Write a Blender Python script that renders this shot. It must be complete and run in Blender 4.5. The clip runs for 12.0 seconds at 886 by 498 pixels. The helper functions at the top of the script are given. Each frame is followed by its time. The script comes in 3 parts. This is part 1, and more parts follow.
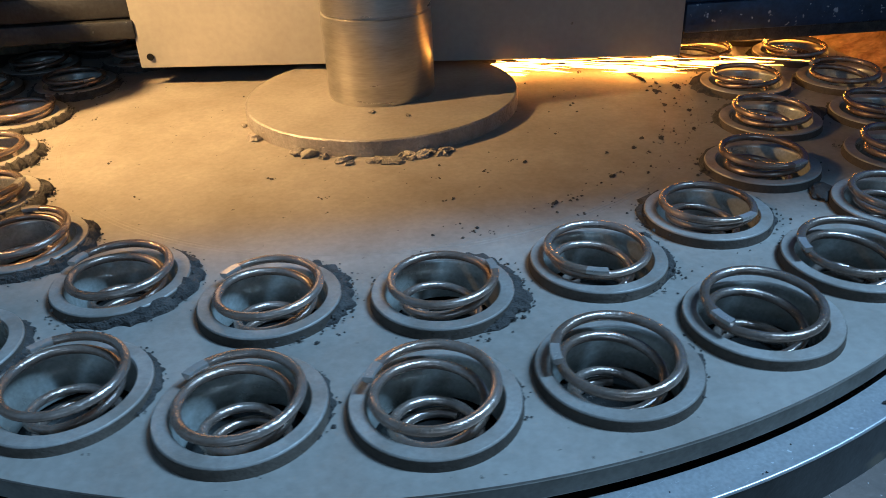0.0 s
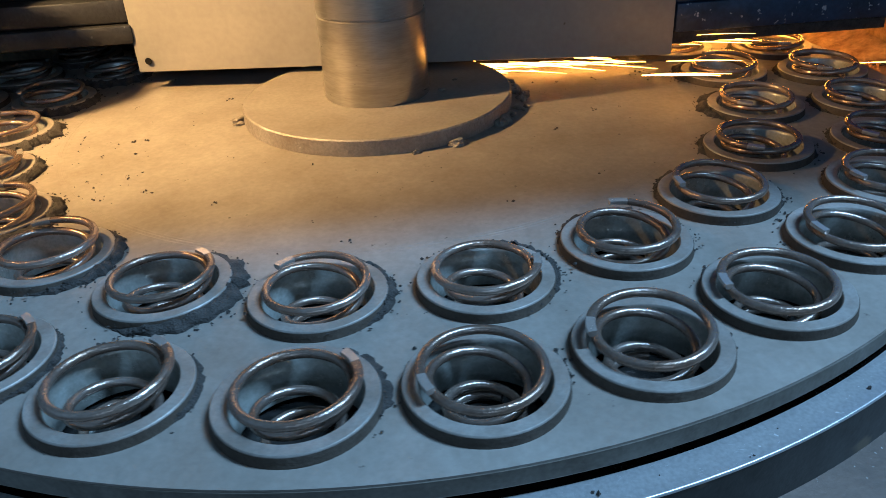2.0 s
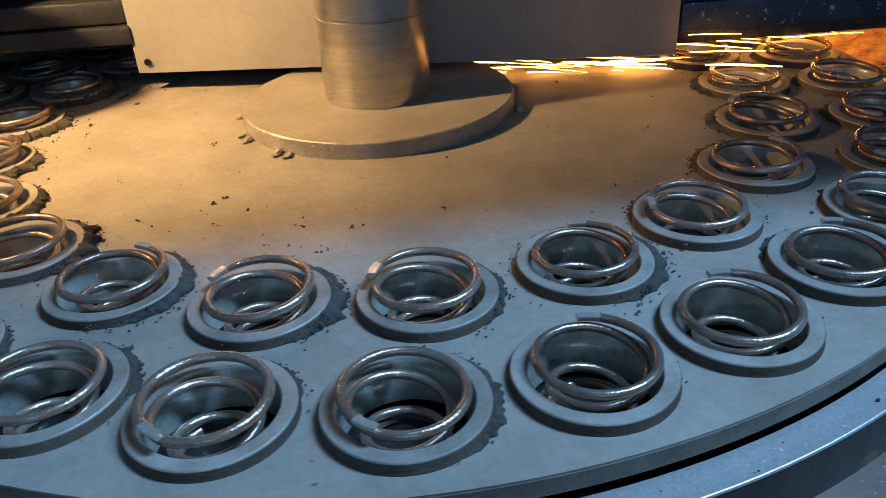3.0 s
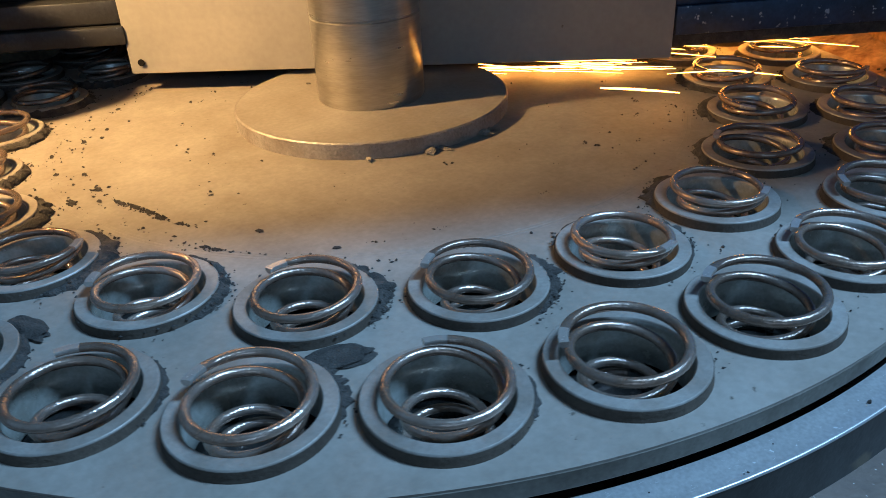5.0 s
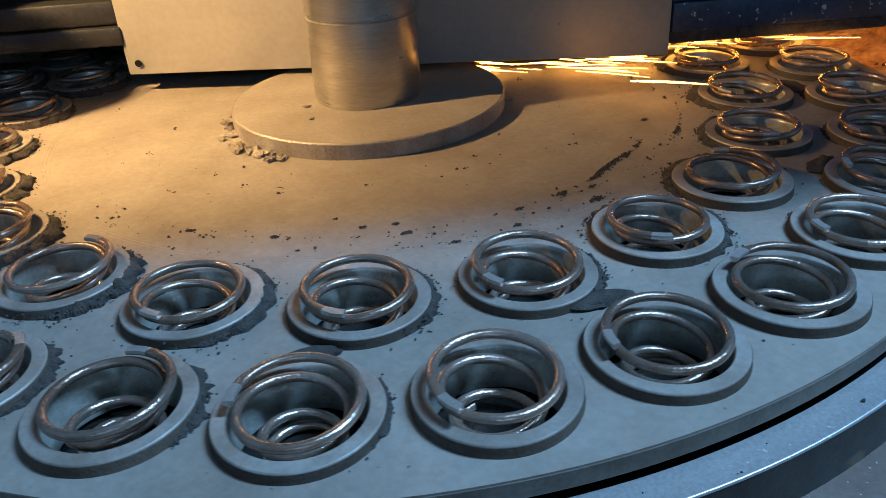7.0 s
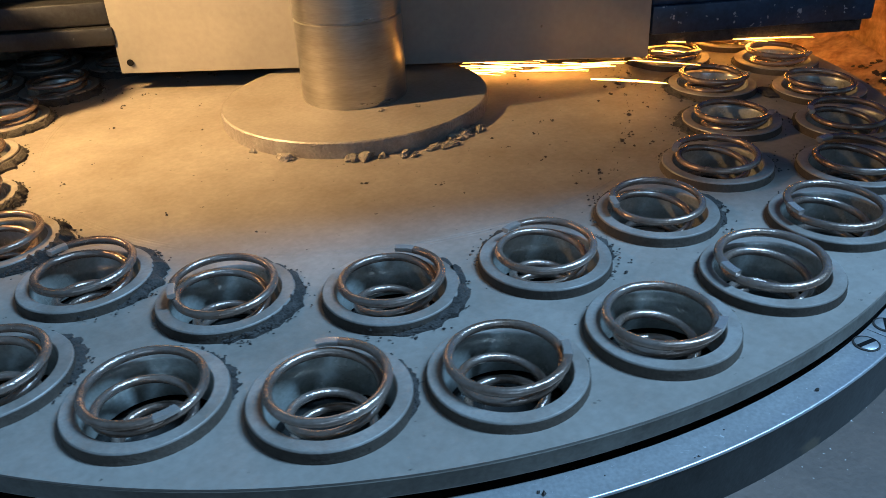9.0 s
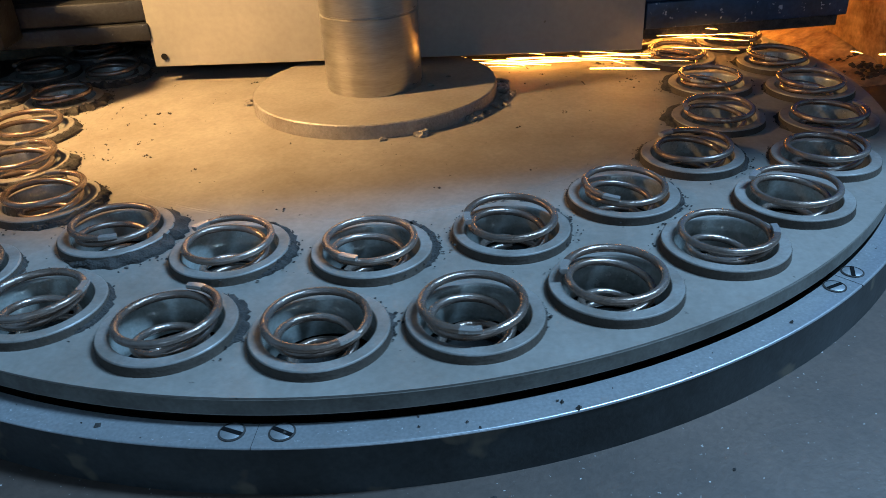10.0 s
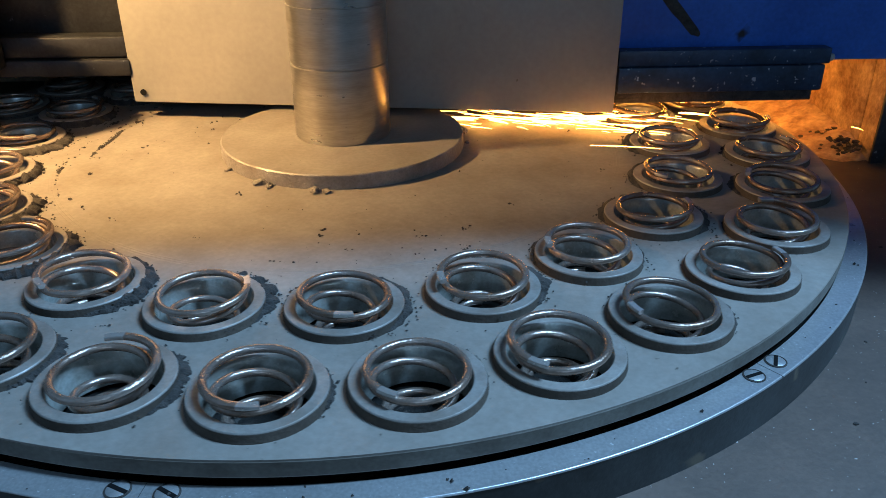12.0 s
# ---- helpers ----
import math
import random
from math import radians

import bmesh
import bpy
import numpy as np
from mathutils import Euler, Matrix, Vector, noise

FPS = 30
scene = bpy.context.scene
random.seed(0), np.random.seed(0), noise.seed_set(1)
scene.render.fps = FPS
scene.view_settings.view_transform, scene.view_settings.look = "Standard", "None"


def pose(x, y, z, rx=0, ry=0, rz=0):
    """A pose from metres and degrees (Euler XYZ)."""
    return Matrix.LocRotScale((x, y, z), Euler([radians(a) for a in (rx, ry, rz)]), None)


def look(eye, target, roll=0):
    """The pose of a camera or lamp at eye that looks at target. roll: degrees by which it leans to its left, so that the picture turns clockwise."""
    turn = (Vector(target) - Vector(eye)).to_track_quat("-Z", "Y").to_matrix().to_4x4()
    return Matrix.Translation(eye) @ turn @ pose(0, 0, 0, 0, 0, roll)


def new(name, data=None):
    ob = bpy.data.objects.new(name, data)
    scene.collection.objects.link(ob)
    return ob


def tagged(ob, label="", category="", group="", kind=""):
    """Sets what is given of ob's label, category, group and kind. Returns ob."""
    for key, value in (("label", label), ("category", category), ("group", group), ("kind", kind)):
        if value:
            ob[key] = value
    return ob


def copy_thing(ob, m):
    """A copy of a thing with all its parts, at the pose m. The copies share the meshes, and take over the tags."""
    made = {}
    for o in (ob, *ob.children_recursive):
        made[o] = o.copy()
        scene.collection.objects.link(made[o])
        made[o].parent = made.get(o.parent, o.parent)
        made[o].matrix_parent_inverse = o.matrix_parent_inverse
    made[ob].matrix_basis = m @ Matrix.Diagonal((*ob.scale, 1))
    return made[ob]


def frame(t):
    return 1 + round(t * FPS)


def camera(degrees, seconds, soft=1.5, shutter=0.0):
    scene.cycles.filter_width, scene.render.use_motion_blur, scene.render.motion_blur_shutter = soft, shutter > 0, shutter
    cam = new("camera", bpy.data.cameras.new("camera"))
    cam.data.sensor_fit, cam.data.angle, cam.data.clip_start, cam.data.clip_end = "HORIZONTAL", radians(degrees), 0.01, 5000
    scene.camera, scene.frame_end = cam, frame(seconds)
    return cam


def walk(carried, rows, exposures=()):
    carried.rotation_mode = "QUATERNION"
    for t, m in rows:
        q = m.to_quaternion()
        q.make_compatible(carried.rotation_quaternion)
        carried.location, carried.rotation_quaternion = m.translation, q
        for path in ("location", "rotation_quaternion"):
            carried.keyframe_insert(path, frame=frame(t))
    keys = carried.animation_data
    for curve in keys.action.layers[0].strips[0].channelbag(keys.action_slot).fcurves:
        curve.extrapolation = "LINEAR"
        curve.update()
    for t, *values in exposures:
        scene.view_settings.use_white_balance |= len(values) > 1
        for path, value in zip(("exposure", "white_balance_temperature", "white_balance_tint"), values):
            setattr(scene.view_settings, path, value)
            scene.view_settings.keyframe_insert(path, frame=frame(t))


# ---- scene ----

# ---------- camera ----------
cam = camera(58.57, 12.0, soft=0.85, shutter=0.1)
CAMERA_ROWS = [
    (0.0, look((0.0000, -0.7002, 0.2381), (0.0338, -0.2142, -0.0379), -2.67)),
    (0.5, look((-0.0001, -0.6996, 0.2346), (0.0334, -0.2126, -0.0398), -3.17)),
    (1.0, look((0.0044, -0.6988, 0.2345), (0.0349, -0.2122, -0.0409), -3.98)),
    (1.5, look((0.0046, -0.7073, 0.2377), (0.0388, -0.2217, -0.0391), -3.63)),
    (2.0, look((0.0015, -0.7111, 0.2380), (0.0362, -0.2237, -0.0356), -3.22)),
    (2.5, look((0.0044, -0.7056, 0.2382), (0.0346, -0.2185, -0.0364), -3.57)),
    (4.5, look((0.0104, -0.6983, 0.2326), (0.0416, -0.2097, -0.0392), -2.96)),
    (5.0, look((0.0119, -0.7007, 0.2322), (0.0434, -0.2114, -0.0384), -3.10)),
    (5.5, look((0.0108, -0.7036, 0.2350), (0.0446, -0.2149, -0.0363), -3.10)),
    (6.0, look((0.0137, -0.7047, 0.2316), (0.0455, -0.2145, -0.0372), -3.41)),
    (6.5, look((0.0160, -0.7031, 0.2318), (0.0454, -0.2136, -0.0385), -3.70)),
    (7.0, look((0.0158, -0.7005, 0.2353), (0.0457, -0.2127, -0.0381), -3.57)),
    (7.5, look((0.0108, -0.6989, 0.2365), (0.0456, -0.2120, -0.0379), -3.46)),
    (9.5, look((0.0261, -0.7440, 0.2474), (0.0599, -0.2577, -0.0282), -3.11)),
    (10.0, look((-0.0042, -0.7874, 0.2510), (0.0354, -0.2996, -0.0211), -3.14)),
    (10.5, look((0.0181, -0.7804, 0.2535), (0.0635, -0.2912, -0.0151), -2.33)),
    (11.0, look((0.0527, -0.7731, 0.2583), (0.0895, -0.2813, -0.0069), -1.34)),
    (11.5, look((0.0571, -0.7737, 0.2648), (0.0868, -0.2755, 0.0107), -0.09)),
    (12.0, look((0.0565, -0.7830, 0.2692), (0.0854, -0.2840, 0.0167), -0.18)),
]
walk(cam, CAMERA_ROWS, exposures=[(0, 0.0), (12, 0.0)])

SPIN = 43.575            # degrees a second, counter-clockwise from above

# ---------- light ----------
world = bpy.data.worlds.new("world")
scene.world = world
world.use_nodes = True
bg = world.node_tree.nodes["Background"]
bg.inputs["Color"].default_value = (0.30, 0.42, 0.60, 1)
bg.inputs["Strength"].default_value = 0.03


def area_lamp(name, eye, target, sx, sy, power, color):
    data = bpy.data.lights.new(name, "AREA")
    data.shape, data.size, data.size_y, data.energy, data.color = "RECTANGLE", sx, sy, power, color
    ob = new(name, data)
    ob.matrix_world = look(eye, target)
    return ob


def spot_lamp(name, eye, target, power, color, cone, blend, size):
    data = bpy.data.lights.new(name, "SPOT")
    data.energy, data.color, data.spot_size, data.spot_blend, data.shadow_soft_size = power, color, radians(cone), blend, size
    ob = new(name, data)
    ob.matrix_world = look(eye, target)
    return ob


# the cool lamp of the hall high beside the machine, and the machine's own warm work lamp
area_lamp("hall_light", (1.4, -0.483, 2.30), (-0.5, -0.483, 0.0), 0.19, 1.0, 114, (0.31, 0.62, 1.03))
# added cool fill from the front, no real lamp, to lift upright faces
area_lamp("front_fill", (0.2, -3.6, 1.4), (0.2, 0.0, 0.1), 1.6, 0.5, 12, (0.37, 0.64, 1.0))
spot_lamp("work_lamp", (-0.47, -0.115, 0.40), (-0.14, 0.035, 0.0), 39, (1.0, 0.605, 0.24), 78, 1.0, 0.015)

# ---------- materials ----------
def material(name, base, rough=0.6, metal=0.0, second=None, scale=8.0, amount=0.5, fine=120.0, bump=0.3, depth=0.001,
             rough_var=0.15, speck=None, speck_scale=300.0, speck_at=0.66, island=0.0, stretch=(1, 1, 1)):
    m = bpy.data.materials.new(name)
    m.use_nodes = True
    nt = m.node_tree
    b = nt.nodes["Principled BSDF"]
    b.inputs["Metallic"].default_value = metal
    tc = nt.nodes.new("ShaderNodeTexCoord")
    mp = nt.nodes.new("ShaderNodeMapping")
    mp.inputs["Scale"].default_value = stretch
    nt.links.new(tc.outputs["Object"], mp.inputs["Vector"])
    big = nt.nodes.new("ShaderNodeTexNoise")
    big.inputs["Scale"].default_value, big.inputs["Detail"].default_value, big.inputs["Roughness"].default_value = scale, 8, 0.62
    small = nt.nodes.new("ShaderNodeTexNoise")
    small.inputs["Scale"].default_value, small.inputs["Detail"].default_value = fine, 5
    for n in (big, small):
        nt.links.new(mp.outputs["Vector"], n.inputs["Vector"])
    ramp = nt.nodes.new("ShaderNodeValToRGB")
    ramp.color_ramp.elements[0].position, ramp.color_ramp.elements[1].position = 0.35, 0.68
    ramp.color_ramp.elements[0].color = (*base, 1)
    ramp.color_ramp.elements[1].color = (*(second or [c * (1 - 0.45 * amount) for c in base]), 1)
    nt.links.new(big.outputs["Fac"], ramp.inputs["Fac"])
    mix = nt.nodes.new("ShaderNodeMix")
    mix.data_type, mix.blend_type = "RGBA", "MULTIPLY"
    mix.inputs["Factor"].default_value = amount
    grey = nt.nodes.new("ShaderNodeMapRange")
    grey.inputs["From Min"].default_value, grey.inputs["From Max"].default_value = 0.3, 0.7
    grey.inputs["To Min"].default_value, grey.inputs["To Max"].default_value = 0.62, 1.15
    nt.links.new(small.outputs["Fac"], grey.inputs["Value"])
    nt.links.new(ramp.outputs["Color"], mix.inputs["A"])
    nt.links.new(grey.outputs["Result"], mix.inputs["B"])
    colour = mix.outputs["Result"]
    if speck:
        sp = nt.nodes.new("ShaderNodeTexNoise")
        sp.inputs["Scale"].default_value, sp.inputs["Detail"].default_value = speck_scale, 3
        nt.links.new(mp.outputs["Vector"], sp.inputs["Vector"])
        cut = nt.nodes.new("ShaderNodeMapRange")
        cut.inputs["From Min"].default_value, cut.inputs["From Max"].default_value = speck_at, speck_at + 0.05
        nt.links.new(sp.outputs["Fac"], cut.inputs["Value"])
        m2 = nt.nodes.new("ShaderNodeMix")
        m2.data_type = "RGBA"
        m2.inputs["B"].default_value = (*speck, 1)
        nt.links.new(cut.outputs["Result"], m2.inputs["Factor"])
        nt.links.new(colour, m2.inputs["A"])
        colour = m2.outputs["Result"]
    if island:
        info = nt.nodes.new("ShaderNodeObjectInfo")
        rng = nt.nodes.new("ShaderNodeMapRange")
        rng.inputs["To Min"].default_value, rng.inputs["To Max"].default_value = 1 - island, 1 + island
        nt.links.new(info.outputs["Random"], rng.inputs["Value"])
        m3 = nt.nodes.new("ShaderNodeMix")
        m3.data_type, m3.blend_type = "RGBA", "MULTIPLY"
        m3.inputs["Factor"].default_value = 1
        nt.links.new(colour, m3.inputs["A"])
        nt.links.new(rng.outputs["Result"], m3.inputs["B"])
        colour = m3.outputs["Result"]
    nt.links.new(colour, b.inputs["Base Color"])
    rr = nt.nodes.new("ShaderNodeMapRange")
    rr.inputs["To Min"].default_value, rr.inputs["To Max"].default_value = max(0.05, rough - rough_var), min(1, rough + rough_var)
    nt.links.new(big.outputs["Fac"], rr.inputs["Value"])
    nt.links.new(rr.outputs["Result"], b.inputs["Roughness"])
    bp = nt.nodes.new("ShaderNodeBump")
    bp.inputs["Strength"].default_value, bp.inputs["Distance"].default_value = bump, depth
    nt.links.new(small.outputs["Fac"], bp.inputs["Height"])
    nt.links.new(bp.outputs["Normal"], b.inputs["Normal"])
    return m


def glow(name, color, strength):
    m = bpy.data.materials.new(name)
    m.use_nodes = True
    b = m.node_tree.nodes["Principled BSDF"]
    b.inputs["Base Color"].default_value = (*color, 1)
    b.inputs["Emission Color"].default_value = (*color, 1)
    b.inputs["Emission Strength"].default_value = strength
    return m


DUSTY_PLATE = material("dusty_plate", (0.335, 0.30, 0.265), 0.58, 0.12, (0.235, 0.200, 0.168), 11, 0.32, 260, 0.25, 0.0006,
                       speck=(0.10, 0.085, 0.07), speck_scale=170, speck_at=0.72)
DUSTY_SLEEVE = material("dusty_sleeve", (0.42, 0.39, 0.36), 0.50, 0.35, (0.25, 0.205, 0.17), 26, 0.5, 420, 0.3, 0.0005, island=0.12)
# brown grime, made darker to carry the shade on the sleeve sides
GRIMY_SHADE = material("grimy_shaded_side", (0.095, 0.072, 0.055), 0.8, 0.0, (0.060, 0.042, 0.030), 40, 0.6, 500, 0.5, 0.0008, island=0.2)
RIM = material("plate_rim", (0.20, 0.18, 0.15), 0.7, 0.1, (0.12, 0.10, 0.08), 30, 0.5, 400, 0.4, 0.0006)
BORE = material("worn_bore", (0.58, 0.60, 0.56), 0.25, 0.40, (0.30, 0.27, 0.22), 34, 0.5, 500, 0.25, 0.0005, island=0.15)
SPRING = material("spring_wire", (0.46, 0.37, 0.32), 0.23, 0.70, (0.30, 0.19, 0.135), 45, 0.45, 600, 0.42, 0.0008, island=0.2)
TIP = material("ground_tip", (0.62, 0.57, 0.53), 0.24, 0.62, (0.50, 0.45, 0.41), 200, 0.3, 1500, 0.2, 0.0002)
RING = material("machined_ring", (0.58, 0.59, 0.60), 0.33, 0.62, (0.42, 0.42, 0.42), 14, 0.45, 500, 0.2, 0.0003,
                speck=(0.80, 0.82, 0.84), speck_scale=330, speck_at=0.69)
SCRATCH = material("bright_scratch", (0.78, 0.80, 0.82), 0.35, 0.5, (0.66, 0.68, 0.70), 60, 0.2, 600, 0.1, 0.0001)
# wall colour holds the shade of the ring's outer side, plus tan stains
RING_SIDE = material("shaded_ring_side", (0.080, 0.090, 0.092), 0.42, 0.2, (0.045, 0.047, 0.046), 18, 0.5, 300, 0.3, 0.0006,
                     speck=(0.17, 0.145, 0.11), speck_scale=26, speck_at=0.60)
COLUMN = material("turned_column", (0.50, 0.49, 0.46), 0.32, 0.88, (0.38, 0.35, 0.31), 12, 0.35, 120, 0.12, 0.0003, stretch=(1, 1, 7),
                  speck=(0.16, 0.13, 0.10), speck_scale=90, speck_at=0.73)
# black that paints the darkness of recesses: screw slots and the bolt hole
RECESS_BLACK = material("recess_black", (0.010, 0.010, 0.011), 0.8, 0.0, (0.006, 0.006, 0.006), 30, 0.5, 300, 0.4, 0.001)
RECESS_BLACK.node_tree.nodes["Principled BSDF"].inputs["Specular IOR Level"].default_value = 0.1
# nearly black, so that the colour supplies the darkness deep in the bores
WORN_SHADE = material("worn_shaded_support", (0.035, 0.034, 0.033), 0.20, 0.15, (0.018, 0.017, 0.016), 30, 0.5, 300, 0.3, 0.0006)
SWARF = material("dark_swarf", (0.085, 0.075, 0.068), 0.85, 0.15, (0.04, 0.035, 0.032), 120, 0.7, 900, 0.8, 0.002)
CRUMB = material("grey_crumb", (0.42, 0.37, 0.31), 0.9, 0.05, (0.10, 0.085, 0.07), 90, 0.7, 700, 0.8, 0.002, island=0.3)
HOOD = material("hood_sheet", (0.42, 0.40, 0.36), 0.5, 0.25, (0.33, 0.31, 0.28), 6, 0.18, 160, 0.15, 0.0006,
                speck=(0.2, 0.16, 0.12), speck_scale=90, speck_at=0.74)
BLUE = material("blue_paint", (0.05, 0.20, 0.74), 0.40, 0.0, (0.03, 0.12, 0.50), 7, 0.4, 200, 0.2, 0.0006,
                speck=(0.03, 0.03, 0.035), speck_scale=25, speck_at=0.70)
BLACK_STEEL = material("black_steel", (0.055, 0.058, 0.065), 0.5, 0.5, (0.028, 0.028, 0.03), 22, 0.6, 260, 0.5, 0.001,
                       speck=(0.22, 0.24, 0.27), speck_scale=75, speck_at=0.70)
BASE = material("oily_base", (0.130, 0.088, 0.068), 0.55, 0.1, (0.070, 0.050, 0.040), 10, 0.5, 320, 0.3, 0.0006,
                speck=(0.50, 0.47, 0.44), speck_scale=330, speck_at=0.695)
PALE = material("dusty_side_wall", (0.64, 0.44, 0.26), 0.8, 0.0, (0.22, 0.11, 0.06), 30, 0.75, 170, 0.7, 0.003,
                speck=(0.09, 0.05, 0.03), speck_scale=60, speck_at=0.69)
BEAM = material("scuffed_beam", (0.040, 0.075, 0.145), 0.45, 0.15, (0.020, 0.028, 0.045), 24, 0.6, 260, 0.5, 0.001,
                speck=(0.42, 0.46, 0.52), speck_scale=150, speck_at=0.655)
WHEEL = material("abrasive_wheel", (0.16, 0.13, 0.11), 0.9, 0.0, None, 60, 0.6, 900, 0.8, 0.001)
CONCRETE = material("hall_concrete", (0.30, 0.29, 0.28), 0.85, 0.0, (0.22, 0.21, 0.20), 3, 0.4, 60, 0.3, 0.002)
PLASTER = material("hall_plaster", (0.45, 0.46, 0.47), 0.85, 0.0, (0.36, 0.37, 0.38), 2, 0.3, 40, 0.2, 0.002)
SPARK = glow("spark_glow", (1.0, 0.45, 0.09), 13.0)
SPARK_HOT = glow("spark_glow_hot", (1.0, 0.40, 0.06), 58.0)

# ---------- mesh helpers ----------
def finish(name, bm, mat, parent=None, smooth=True, angle=35):
    me = bpy.data.meshes.new(name)
    bmesh.ops.recalc_face_normals(bm, faces=bm.faces)
    if smooth:
        for f in bm.faces:
            f.smooth = True
        for e in bm.edges:
            if len(e.link_faces) == 2 and e.calc_face_angle(0) > radians(angle):
                e.smooth = False
    bm.to_mesh(me)
    bm.free()
    me.materials.append(mat)
    ob = new(name, me)
    ob.parent = parent
    return ob


def part(name, bm, mat, parent, label="", smooth=True):
    ob = finish(name, bm, mat, parent, smooth)
    return tagged(ob, label=label) if label else ob


def empty(name, m=None):
    ob = new(name)
    if m is not None:
        ob.matrix_world = m
    return ob


def box(bm, x0, x1, y0, y1, z0, z1, bevel=0.0, m=None):
    r = bmesh.ops.create_cube(bm, size=1.0)
    vs = r["verts"]
    for v in vs:
        v.co = Vector(((x0 + x1) / 2 + v.co.x * (x1 - x0), (y0 + y1) / 2 + v.co.y * (y1 - y0), (z0 + z1) / 2 + v.co.z * (z1 - z0)))
    if bevel:
        es = list({e for v in vs for e in v.link_edges})
        r2 = bmesh.ops.bevel(bm, geom=es, offset=bevel, segments=2, affect="EDGES", profile=0.5)
        vs = list({v for f in r2["faces"] for v in f.verts} | {v for v in vs if v.is_valid})
    if m is not None:
        bmesh.ops.transform(bm, matrix=m, verts=[v for v in vs if v.is_valid])
    return bm


def lathe(bm, profile, seg=64, closed=False, a0=0.0, a1=360.0):
    """Turns a profile of (radius, height) about z."""
    full = abs(a1 - a0) >= 359.99
    n = seg if full else seg + 1
    rings = []
    for i in range(n):
        a = radians(a0 + (a1 - a0) * i / seg)
        rings.append([bm.verts.new((r * math.cos(a), r * math.sin(a), z)) for r, z in profile])
    k = len(profile)
    for i in range(seg):
        p, q = rings[i], rings[(i + 1) % n]
        for j in range(k if closed else k - 1):
            bm.faces.new((p[j], q[j], q[(j + 1) % k], p[(j + 1) % k]))
    if not full and closed:
        bm.faces.new(rings[0])
        bm.faces.new(rings[-1][::-1])
    return bm


def cylinder(bm, r, z0, z1, seg=48, bevel=0.001, m=None):
    before = set(bm.verts)
    lathe(bm, [(0.0001, z0), (r - bevel, z0), (r, z0 + bevel), (r, z1 - bevel), (r - bevel, z1), (0.0001, z1)], seg)
    if m is not None:
        bmesh.ops.transform(bm, matrix=m, verts=[v for v in bm.verts if v not in before])
    return bm


def lump(bm, cx, cy, cz, sx, sy, sz, turn=0.0, seed=0, sub=1, rough=0.35):
    r = bmesh.ops.create_icosphere(bm, subdivisions=sub, radius=1.0)
    rot = Matrix.Rotation(turn, 3, "Z")
    for v in r["verts"]:
        d = 1 + rough * noise.noise(v.co * 1.6 + Vector((seed * 3.7, seed * 1.3, seed * 2.1)))
        c = Vector((v.co.x * sx * d, v.co.y * sy * d, max(v.co.z, -0.5) * sz * d))
        v.co = rot @ c + Vector((cx, cy, cz))
    return bm


def grain(bm, x, y, z, s, rng):
    """A small sharp crumb of eight faces."""
    k = lambda: s * rng.uniform(0.6, 1.5)
    a = rng.uniform(0, 3)
    c, d = math.cos(a), math.sin(a)
    p = [(k(), 0, 0), (0, k(), 0), (-k(), 0, 0), (0, -k(), 0)]
    ring = [bm.verts.new((x + c * u - d * v, y + d * u + c * v, z + s * rng.uniform(-0.2, 0.4))) for u, v, _ in p]
    top, low = bm.verts.new((x, y, z + k() * 0.8)), bm.verts.new((x, y, z - s * 0.6))
    for i in range(4):
        bm.faces.new((ring[i], ring[(i + 1) % 4], top))
        bm.faces.new((ring[(i + 1) % 4], ring[i], low))


# ---------- the turntable ----------
PLATE_Z = -0.0022
FLOOR_Z = -0.0250         # the support plate on which the springs slide
TABLE_R = 0.4742
SLEEVE_R, SLEEVE_IN, SLEEVE_TOP = 0.0396, 0.0315, 0.0040
OUTER_R, INNER_R = 0.4226, 0.3327
OUTER_OFF = (.28, .01, .16, .12, -.03, -.03, -.11, -.29, -.24, -.23, -.26, -.19, 0, -.21, .21, .17, -.01, -.07, .07, .14, -.17, -.17, -.2, -.13, -.06, .09, .14, .34, .32, .36)
INNER_OFF = (.47, .24, .3, .16, .23, .13, .04, -.3, -.2, -.45, -.39, -.46, -.38, -.39, -.23, -.14, -.04, .12, .23, .33, .25, .47)
PLACES = [(OUTER_R, radians(7.910 + 12 * i + OUTER_OFF[i])) for i in range(30)]
PLACES += [(INNER_R, radians(-4.127 + 360 / 22 * i + INNER_OFF[i])) for i in range(22)]

turntable = tagged(empty("turntable"), "round dust-covered steel turntable carrying two rings of sleeves", "turntable")


def build_plate():
    bm = bmesh.new()
    loops = [(0.0, 0.0, TABLE_R, 240)] + [(r * math.cos(a), r * math.sin(a), SLEEVE_R - 0.0004, 40) for r, a in PLACES]
    edges = []
    for cx, cy, r, n in loops:
        vs = [bm.verts.new((cx + r * math.cos(2 * math.pi * i / n), cy + r * math.sin(2 * math.pi * i / n), PLATE_Z)) for i in range(n)]
        edges += [bm.edges.new((vs[i], vs[(i + 1) % n])) for i in range(n)]
    bmesh.ops.triangle_fill(bm, use_beauty=True, use_dissolve=False, edges=edges, normal=(0, 0, 1))
    ex = bmesh.ops.extrude_face_region(bm, geom=bm.faces[:])
    low = [g for g in ex["geom"] if isinstance(g, bmesh.types.BMVert)]
    bmesh.ops.translate(bm, verts=low, vec=(0, 0, -0.0115))
    return part("plate", bm, DUSTY_PLATE, turntable, "grey steel plate with brown dust", smooth=False)


build_plate()
bm = bmesh.new()
